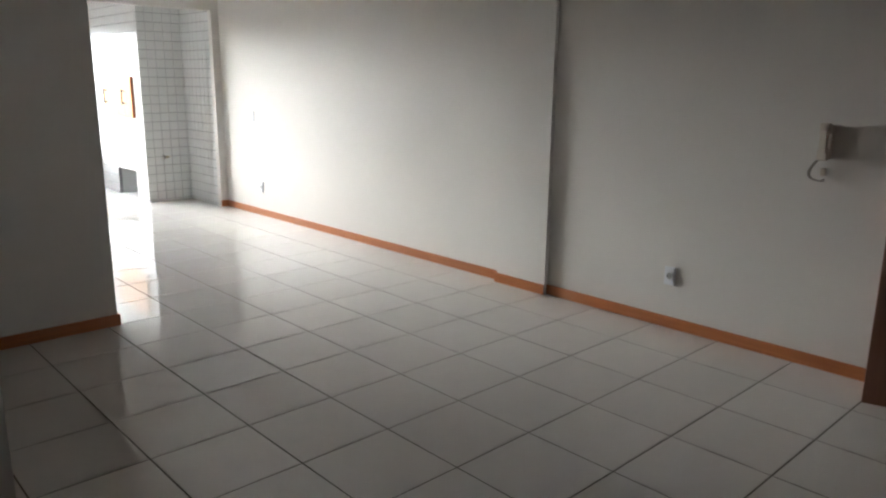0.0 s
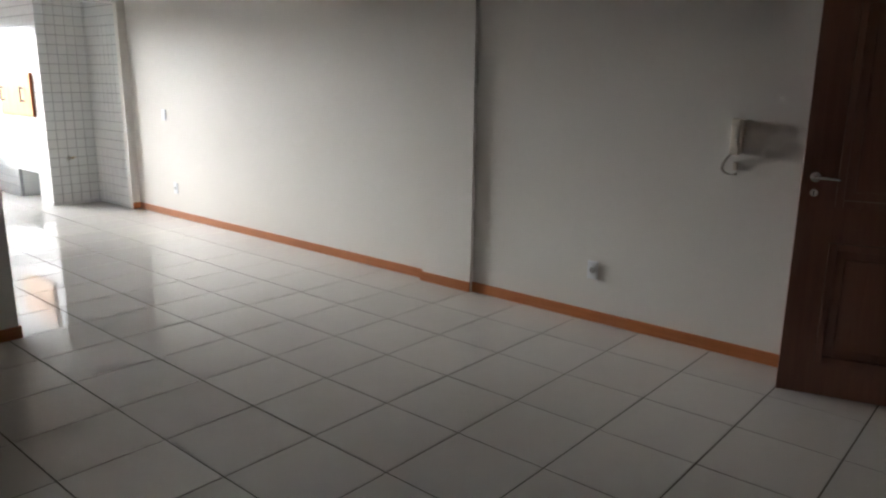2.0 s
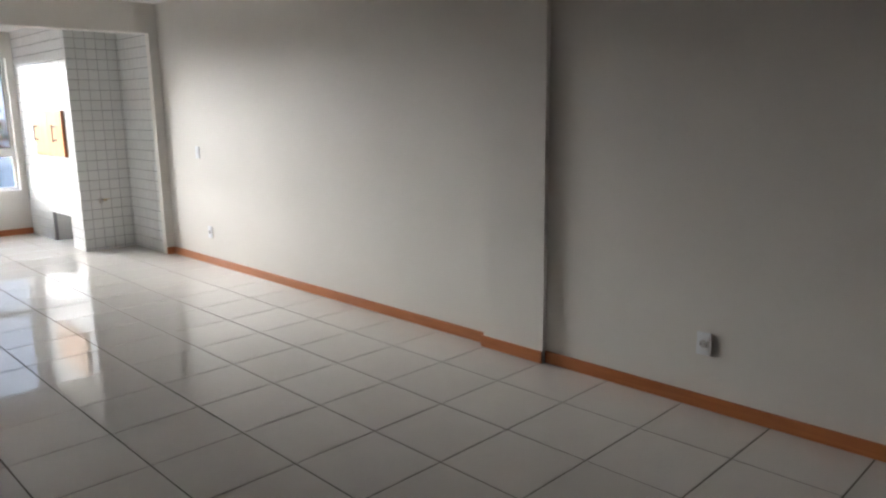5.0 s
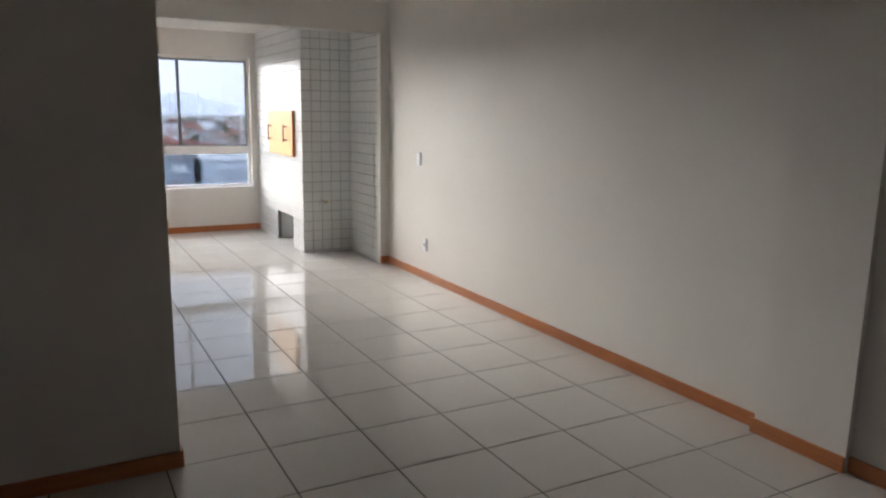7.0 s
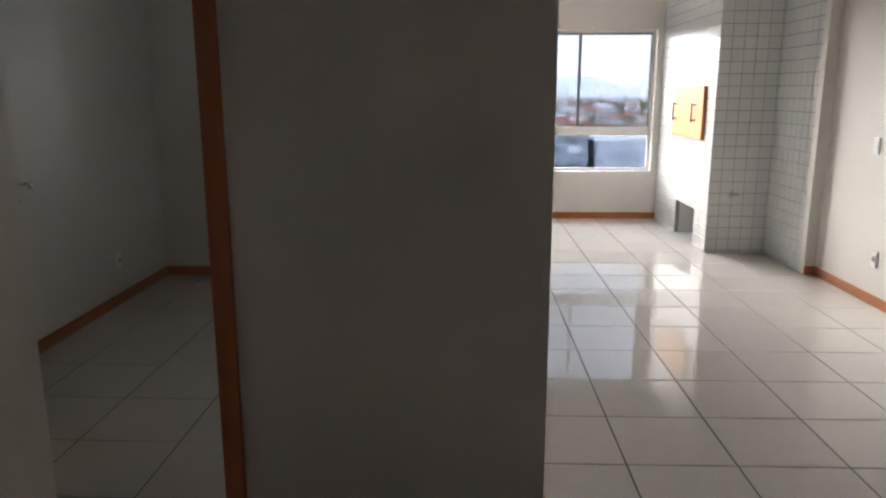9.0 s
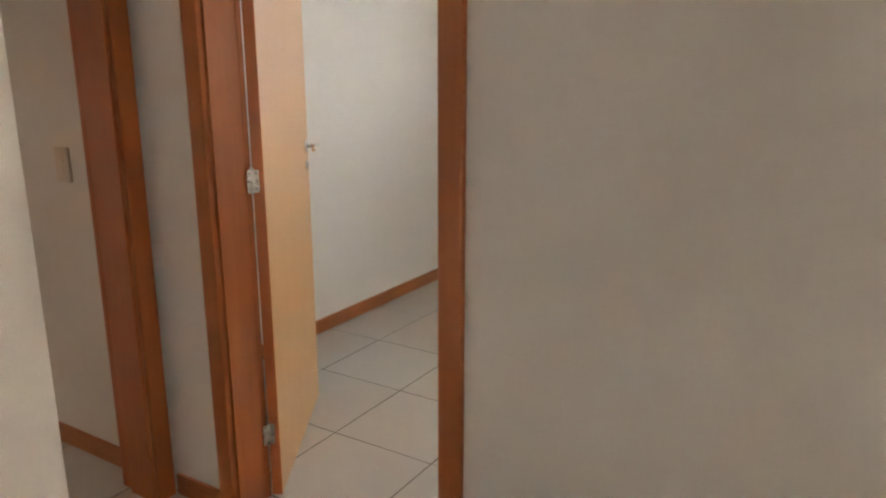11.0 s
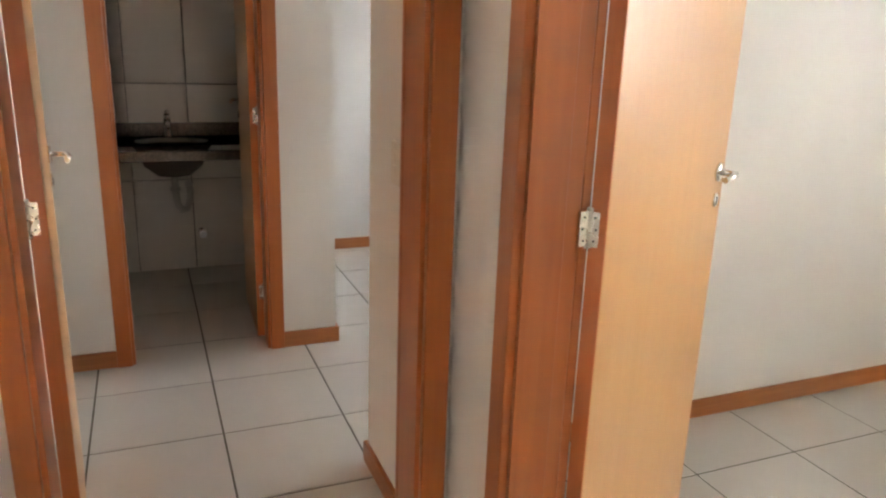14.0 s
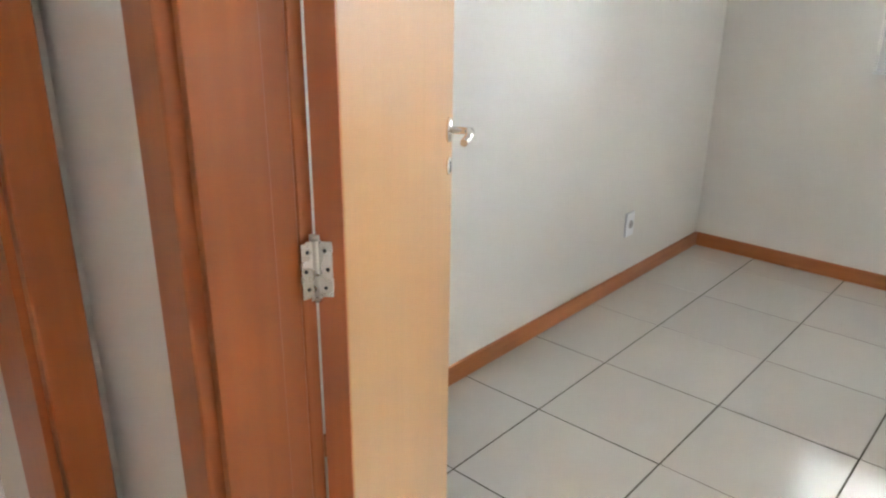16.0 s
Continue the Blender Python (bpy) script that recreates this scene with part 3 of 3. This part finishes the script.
# ---- the bathroom ----
counter = thing("vanity_counter", "speckled brown granite vanity counter with a dark sunk basin", "counter", (-6.19, 1.75, 0.83))
bm = bmesh.new()
cx, cy, ra, rb = 0.235, 0.0, 0.15, 0.20
outer = [(0.0, -0.72), (0.45, -0.72), (0.45, 0.42), (0.0, 0.42)]
N = 28
ring = [bm.verts.new((cx + ra * math.cos(k * math.tau / N), cy + rb * math.sin(k * math.tau / N), 0)) for k in range(N)]
rim = []
for k in range(N):
    dx, dy = math.cos(k * math.tau / N), math.sin(k * math.tau / N)
    t = min([((0.45 if dx > 0 else 0.0) - cx) / dx if abs(dx) > 1e-6 else 9, ((0.42 if dy > 0 else -0.72) - cy) / dy if abs(dy) > 1e-6 else 9])
    rim.append(bm.verts.new((cx + dx * t, cy + dy * t, 0)))
corner = [bm.verts.new((x, y, 0)) for x, y in outer]
for k in range(N):
    a, b = rim[k], rim[(k + 1) % N]
    bm.faces.new((ring[k], a, b, ring[(k + 1) % N]))
    for c in corner:
        on = lambda v: [abs(v.co.x - 0.0) < 1e-5, abs(v.co.x - 0.45) < 1e-5, abs(v.co.y + 0.72) < 1e-5, abs(v.co.y - 0.42) < 1e-5]
        oa, ob = on(a), on(b)
        if oa != ob and any(p and q for p, q in zip(on(c), oa)) and any(p and q for p, q in zip(on(c), ob)):
            bm.faces.new((a, c, b))
bmesh.ops.solidify(bm, geom=list(bm.faces), thickness=0.03)
part("slab", bm, GRANITE, counter)
part("apron", box_bm((0.425, -0.72, -0.085), (0.45, 0.42, -0.031), 0.002), GRANITE, counter)
part("backsplash", box_bm((0.0, -0.72, 0.0005), (0.02, 0.42, 0.08), 0.002), GRANITE, counter)
bowl = lathe_bm([(0.03, -0.205), (0.09, -0.195), (0.155, -0.14), (0.19, -0.05), (0.205, -0.028), (0.198, -0.026), (0.175, -0.06), (0.14, -0.13), (0.08, -0.18), (0.02, -0.19)], 28)
part("basin", moved(bowl, pose(cx, cy, 0) @ Matrix.Diagonal((0.78, 1.03, 1, 1))), PORCELAIN, counter, "dark oval under-mounted basin")

faucet = thing("faucet", "dark chrome pillar faucet behind the basin", "faucet", (-6.135, 1.735, 0.832))
part("base", lathe_bm([(0.026, 0), (0.026, 0.006), (0.020, 0.012), (0.019, 0.10), (0.021, 0.105), (0.017, 0.125)]), CHROME, faucet)
part("spout", tube_bm([(0, 0, 0.075), (0.05, 0, 0.085), (0.10, 0, 0.075), (0.115, 0, 0.06)], [0.013, 0.012, 0.011, 0.010], 12), CHROME, faucet)
part("knob", moved(lathe_bm([(0.016, 0), (0.018, 0.012), (0.012, 0.03), (0.005, 0.034)]), pose(0, 0, 0.125)), CHROME, faucet)

trap = thing("sink_trap", "grey plastic siphon trap under the basin", "pipe", (-5.955, 1.75, 0.627))
part("tailpiece", tube_bm([(0, 0, 0.005), (0, 0, -0.08)], 0.02, 12), PVC, trap)
part("bend", tube_bm([(0, 0.0, -0.08), (-0.005, 0.006, -0.16), (-0.02, 0.03, -0.205), (-0.05, 0.06, -0.205), (-0.07, 0.08, -0.16), (-0.09, 0.085, -0.11), (-0.235, 0.085, -0.09)], 0.021, 12), PVC, trap)
part("nut", moved(lathe_bm([(0.027, -0.012), (0.029, 0), (0.027, 0.012)], 12), pose(0, 0, -0.075)), PVC, trap)

valve = thing("water_valve", "chrome angle valve low on the bathroom wall", "valve", (-6.19, 1.90, 0.228))
part("flange", moved(lathe_bm([(0.03, 0), (0.028, 0.006), (0.012, 0.012)]), pose(0, 0, 0, 0, 90)), CHROME, valve)
part("body", tube_bm([(0.008, 0, 0), (0.05, 0, 0)], 0.013, 12), CHROME, valve)
part("knob", moved(lathe_bm([(0.022, 0), (0.022, 0.02), (0.017, 0.026)], 14), pose(0.05, 0, 0, 0, 90)), WHITE, valve, "white plastic knob")


# ---- outside, seen through the windows ----
def flat_noise(name, a, b, scale, rough=0.9):
    m, n, l, p = material(name)
    geo, t, ramp = n.new("ShaderNodeNewGeometry"), n.new("ShaderNodeTexNoise"), n.new("ShaderNodeValToRGB")
    t.inputs["Scale"].default_value, t.inputs["Detail"].default_value = scale, 6
    ramp.color_ramp.elements[0].position, ramp.color_ramp.elements[0].color = 0.35, (*a, 1)
    ramp.color_ramp.elements[1].position, ramp.color_ramp.elements[1].color = 0.65, (*b, 1)
    l.new(geo.outputs["Position"], t.inputs["Vector"])
    l.new(t.outputs["Fac"], ramp.inputs["Fac"])
    l.new(ramp.outputs["Color"], p.inputs["Base Color"])
    p.inputs["Roughness"].default_value = rough
    return m


GROUND = flat_noise("ground_town", (0.30, 0.30, 0.27), (0.46, 0.45, 0.42), 0.08)
# Distance haze is painted into the hills' pale blue base colour.
HILL = flat_noise("hill_painted_haze", (0.80, 0.84, 0.89), (0.83, 0.87, 0.91), 0.002)
LEAVES = flat_noise("tree_leaves", (0.07, 0.10, 0.06), (0.12, 0.15, 0.10), 0.6)
BARK = flat_noise("tree_bark", (0.10, 0.08, 0.06), (0.18, 0.14, 0.1), 3.0)
ROOF_RED = flat_noise("roof_red", (0.26, 0.10, 0.075), (0.38, 0.17, 0.13), 0.7)
ROOF_GREY = flat_noise("roof_grey", (0.22, 0.22, 0.23), (0.36, 0.36, 0.37), 0.6)
RENDERS = [flat_noise("render_white", (0.60, 0.58, 0.55), (0.72, 0.70, 0.67), 0.5), flat_noise("render_pink", (0.50, 0.36, 0.32), (0.60, 0.45, 0.40), 0.5), flat_noise("render_grey", (0.26, 0.30, 0.36), (0.33, 0.37, 0.43), 0.4)]
PALE_BLUE = flat_noise("render_pale_blue", (0.42, 0.48, 0.56), (0.50, 0.56, 0.64), 0.4)
SHUTTER = flat_noise("shutter_white", (0.62, 0.66, 0.70), (0.70, 0.74, 0.78), 0.8)
DARKGLASS = plastic("far_window_glass", (0.06, 0.08, 0.10), 0.15)
GZ = -18.0
tagged(part("ground", box_bm((-4000, 9.5, GZ - 0.5), (4000, 4500, GZ)), GROUND), "town ground far below the window", "ground", kind="structure")


def house(at, turn, w, d, h, roof_mat, wall_mat, label):
    b = thing("house", label, "house", at, turn, "houses of the town")
    part("wall", box_bm((-w / 2, -d / 2, 0), (w / 2, d / 2, h)), wall_mat, b)
    bm = bmesh.new()
    e, r = 0.5, 1.9
    v = [bm.verts.new(c) for c in ((-w / 2 - e, -d / 2 - e, h), (w / 2 + e, -d / 2 - e, h), (w / 2 + e, d / 2 + e, h), (-w / 2 - e, d / 2 + e, h), (-w / 2 + w * 0.2, 0, h + r), (w / 2 - w * 0.2, 0, h + r))]
    for f in ((0, 1, 5, 4), (2, 3, 4, 5), (1, 2, 5), (3, 0, 4), (3, 2, 1, 0)):
        bm.faces.new([v[k] for k in f])
    part("roof", bm, roof_mat, b)
    for k in range(2):
        x = -w / 2 + (k + 0.5) * w / 2
        p = part("window", box_bm((x - 0.6, -d / 2 - 0.06, h * 0.45), (x + 0.6, -d / 2 + 0.02, h * 0.45 + 1.3), 0.02), SHUTTER, b)
        part("pane", box_bm((x - 0.5, -d / 2 - 0.08, h * 0.45 + 0.1), (x + 0.5, -d / 2 - 0.061, h * 0.45 + 1.2)), DARKGLASS, p)


rng = random.Random(7)
for k in range(260):
    y = 215 + 900 * (k / 259) ** 1.3
    x = y * rng.uniform(0.05, 0.32)
    red = rng.random() < (0.7 if y < 330 else 0.35)
    house((x, y, GZ), rng.choice((0, 12, -15, 8, 80, 95)), rng.uniform(6.5, 12), rng.uniform(6, 9), rng.uniform(3.6, 7.2), ROOF_RED if red else rng.choice((ROOF_GREY, ROOF_GREY, SHUTTER)), RENDERS[rng.choice((0, 0, 0, 1))], "low house with a red tiled roof" if red else "low house with a grey sheet roof")


def tree(at, h, label="leafy green tree among the houses"):
    t = thing("tree", label, "tree", at, rng.uniform(0, 360), "trees of the town")
    part("trunk", tube_bm([(0, 0, 0), (0.1, 0, h * 0.35), (0.0, 0.15, h * 0.75)], [0.3, 0.22, 0.08], 7), BARK, t)
    bm = bmesh.new()
    for _ in range(34):
        a, r, z = rng.uniform(0, math.tau), h * 0.32 * math.sqrt(rng.random()), h * rng.uniform(0.42, 1.0)
        s = h * rng.uniform(0.06, 0.13) * (1.25 - 0.5 * z / h)
        m = pose(r * math.cos(a), r * math.sin(a), z, rng.uniform(0, 90), rng.uniform(0, 90), 0) @ Matrix.Diagonal((s, s * rng.uniform(0.6, 1.1), s * 0.6, 1))
        bmesh.ops.create_icosphere(bm, subdivisions=1, radius=1.0, matrix=m)
    for v in bm.verts:
        v.co += Vector((rng.uniform(-1, 1), rng.uniform(-1, 1), rng.uniform(-1, 1))) * h * 0.015
    part("crown", bm, LEAVES, t)


for k in range(110):
    y = 270 + 900 * (k / 109) ** 1.2
    tree((y * rng.uniform(0.06, 0.33), y, GZ), rng.uniform(5, 8) + (4 if rng.random() < 0.15 else 0))

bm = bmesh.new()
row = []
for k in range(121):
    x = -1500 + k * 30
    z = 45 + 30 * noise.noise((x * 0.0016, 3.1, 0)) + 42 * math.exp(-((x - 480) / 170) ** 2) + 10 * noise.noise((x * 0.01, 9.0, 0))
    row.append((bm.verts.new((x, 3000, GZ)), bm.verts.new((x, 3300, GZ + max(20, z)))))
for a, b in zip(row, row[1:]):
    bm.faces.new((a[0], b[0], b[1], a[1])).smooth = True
tagged(part("backdrop", bm, HILL), "hills on the horizon with pale blue haze painted into their colour", "hills", kind="structure")


def block(name, at, w, d, h, wall_mat, label, windows, shutter=None):
    b = thing(name, label, "building", at)
    part("wall", box_bm((0, 0, 0), (w, d, h), 0.05), wall_mat, b)
    part("roof", box_bm((-0.15, -0.15, h), (w + 0.15, d + 0.15, h + 0.25), 0.04), SHUTTER if shutter else ROOF_GREY, b)
    for x, z, ww, hh, pale in windows:
        p = part("window", box_bm((x, -0.10, z), (x + ww, 0.02, z + hh), 0.02), SHUTTER if pale or shutter else ROOF_GREY, b)
        e = 0.1 if shutter else 0.05
        part("pane", box_bm((x + e, -0.13, z + e), (x + ww - e, -0.101, z + hh - e)), RENDERS[2] if shutter else SHUTTER if pale else DARKGLASS, p)
        if shutter:
            part("slat", box_bm((x + e, -0.15, z + 0.55), (x + ww - e, -0.131, z + 0.62), 0.005), SHUTTER, p)
    return b


apartment = block("apartment_building", (-0.3, 46, GZ), 6.9, 12, 16.55, RENDERS[2], "grey rendered apartment building with small windows", [(x, 15.72 - 1.02 * j, ww, 0.44, (x > 5 and j == 0) or (x < 4 and j == 1)) for x, ww in ((0.9, 0.5), (2.1, 0.8), (3.3, 0.5), (4.7, 0.45), (5.6, 0.8)) for j in range(7)])
for z in (15.36, 14.34, 13.32):
    part("floor_band", box_bm((0, -0.05, z), (6.9, 0.02, z + 0.07), 0.01), PALE_BLUE, apartment, "pale floor band")
block("warehouse", (7.05, 45.4, GZ), 9.5, 14, 16.45, PALE_BLUE, "pale blue rendered building with a wide white shutter", [(0.67, 14.55, 2.15, 1.5, False), (3.4, 14.55, 2.15, 1.5, False), (6.1, 14.55, 2.15, 1.5, False)], True)

# ---- tiles of walls and floors ----
TILE_CACHE = {}


def tile_mesh(w, h, t, bevel, mat, key):
    """One tile lying flat, corner at the origin, face up at t."""
    k = (key, round(w, 3), round(h, 3))
    if k not in TILE_CACHE:
        b = min(bevel, w / 4, h / 4)
        vs = [(0, 0, 0), (w, 0, 0), (w, h, 0), (0, h, 0), (0, 0, t - b), (w, 0, t - b), (w, h, t - b), (0, h, t - b), (b, b, t), (w - b, b, t), (w - b, h - b, t), (b, h - b, t)]
        fs = [(8, 9, 10, 11), (0, 1, 5, 4), (1, 2, 6, 5), (2, 3, 7, 6), (3, 0, 4, 7), (4, 5, 9, 8), (5, 6, 10, 9), (6, 7, 11, 10), (7, 4, 8, 11)]
        me = bpy.data.meshes.new("tile")
        me.from_pydata(vs, [], fs)
        me.materials.append(mat)
        TILE_CACHE[k] = me
    return TILE_CACHE[k]


def lay(parent, m, width, height, pu, pv, ou, ov, joint, t, bevel, mat, key, holes=()):
    """Tiles over a width by height field; u and v start at offsets ou, ov; holes are left free. m sets u, v, out."""
    i0, j0 = math.floor(-ou / pu), math.floor(-ov / pv)
    for i in range(i0, math.ceil((width - ou) / pu)):
        for j in range(j0, math.ceil((height - ov) / pv)):
            pieces = [(max(0, ou + i * pu + joint / 2), min(width, ou + (i + 1) * pu - joint / 2), max(0, ov + j * pv + joint / 2), min(height, ov + (j + 1) * pv - joint / 2))]
            for h0, h1, k0, k1 in holes:
                nxt = []
                for a, b, c, d in pieces:
                    if b <= h0 or a >= h1 or d <= k0 or c >= k1:
                        nxt.append((a, b, c, d))
                        continue
                    nxt += [(a, min(b, h0), c, d), (max(a, h1), b, c, d), (max(a, h0), min(b, h1), c, min(d, k0)), (max(a, h0), min(b, h1), max(c, k1), d)]
                pieces = nxt
            for a, b, c, d in pieces:
                if b - a < 0.008 or d - c < 0.008:
                    continue
                ob = new("tile", tile_mesh(b - a, d - c, t, bevel, mat, key))
                ob.parent = parent
                ob.matrix_world = m @ pose(a, c, rng.uniform(-0.0003, 0.0003), rng.uniform(-0.12, 0.12), rng.uniform(-0.12, 0.12))


def facing(x, y, z, u, v):
    """A pose whose first axis is u, second v, third their cross."""
    u, v = Vector(u), Vector(v)
    w = u.cross(v)
    return Matrix(((u.x, v.x, w.x, x), (u.y, v.y, w.y, y), (u.z, v.z, w.z, z), (0, 0, 0, 1)))


P = 0.1085
objs = bpy.data.objects
lay(objs["wall_alcove"], facing(1.725, 6.78, 0, (0, -1, 0), (0, 0, 1)), 0.78, 2.5, P, P, 0.0, 0.02, 0.006, 0.01, 0.002, WTILE, "w")
lay(objs["wall_chimney"], facing(1.155, 6.78, 0, (1, 0, 0), (0, 0, 1)), 0.56, 2.5, P, P, 0.0, 0.02, 0.006, 0.01, 0.002, WTILE, "w")
lay(objs["wall_chimney"], facing(1.165, 8.65, 0, (0, -1, 0), (0, 0, 1)), 1.87, 2.5, P, P, 1.87 % P, 0.02, 0.005, 0.01, 0.002, WTILE, "w", [(0.85, 1.50, 0, 0.355)])
lay(objs["wall_far_west"], facing(-6.385, 1.12, 0, (0, 1, 0), (0, 0, 1)), 1.16, 2.4, 0.33, 0.57, 0.075, -0.005, 0.007, 0.195, 0.002, BTILE, "b")

T = 0.45
floor = tagged(part("floor", box_bm((-6.45, -3.3, -0.12), (1.95, 8.7, -0.002)), GROUT), "glossy beige ceramic tile floor with dark joints", "floor", kind="structure")
for i in range(-15, 5):
    for j in range(-8, 20):
        x0, x1, y0, y1 = i * T + 0.0034, (i + 1) * T - 0.0034, j * T + 0.0034, (j + 1) * T - 0.0034
        x0, x1, y0, y1 = max(x0, -6.45), min(x1, 1.9), max(y0, -3.3), min(y1, 8.7)
        if x1 < -0.91 and x0 > -3.66:
            y1 = min(y1, 2.33)
        elif x0 < -3.66:
            if y0 > 2.33:
                x1 = min(x1, -3.66)
            y1 = min(y1, 5.85)
        if x0 < -3.5 and y1 < 1.0:
            continue
        if x1 < -1.96 - 0.05 and x0 > -3.2 and y0 > -0.28 and y1 < 1.3:
            continue
        if x1 - x0 < 0.01 or y1 - y0 < 0.01:
            continue
        ob = new("tile", tile_mesh(x1 - x0, y1 - y0, 0.006, 0.0015, TILE, "f"))
        ob.parent = floor
        ob.matrix_world = pose(x0, y0, -0.006 + rng.uniform(0, 0.0004), rng.uniform(-0.03, 0.03), rng.uniform(-0.03, 0.03))
floor2 = tagged(part("floor_bedroom", box_bm((-3.66, 2.335, -0.0019), (-0.93, 5.8, -0.0017)), GROUT), "glossy beige ceramic tile floor of the bedroom", "floor", kind="structure")
lay(floor2, pose(-3.66, 2.335, -0.006), 2.73, 3.465, T, T, (-3.25 + 3.66) % T, (3.745 - 2.335) % T, 0.0052, 0.006, 0.0015, TILE, "f")
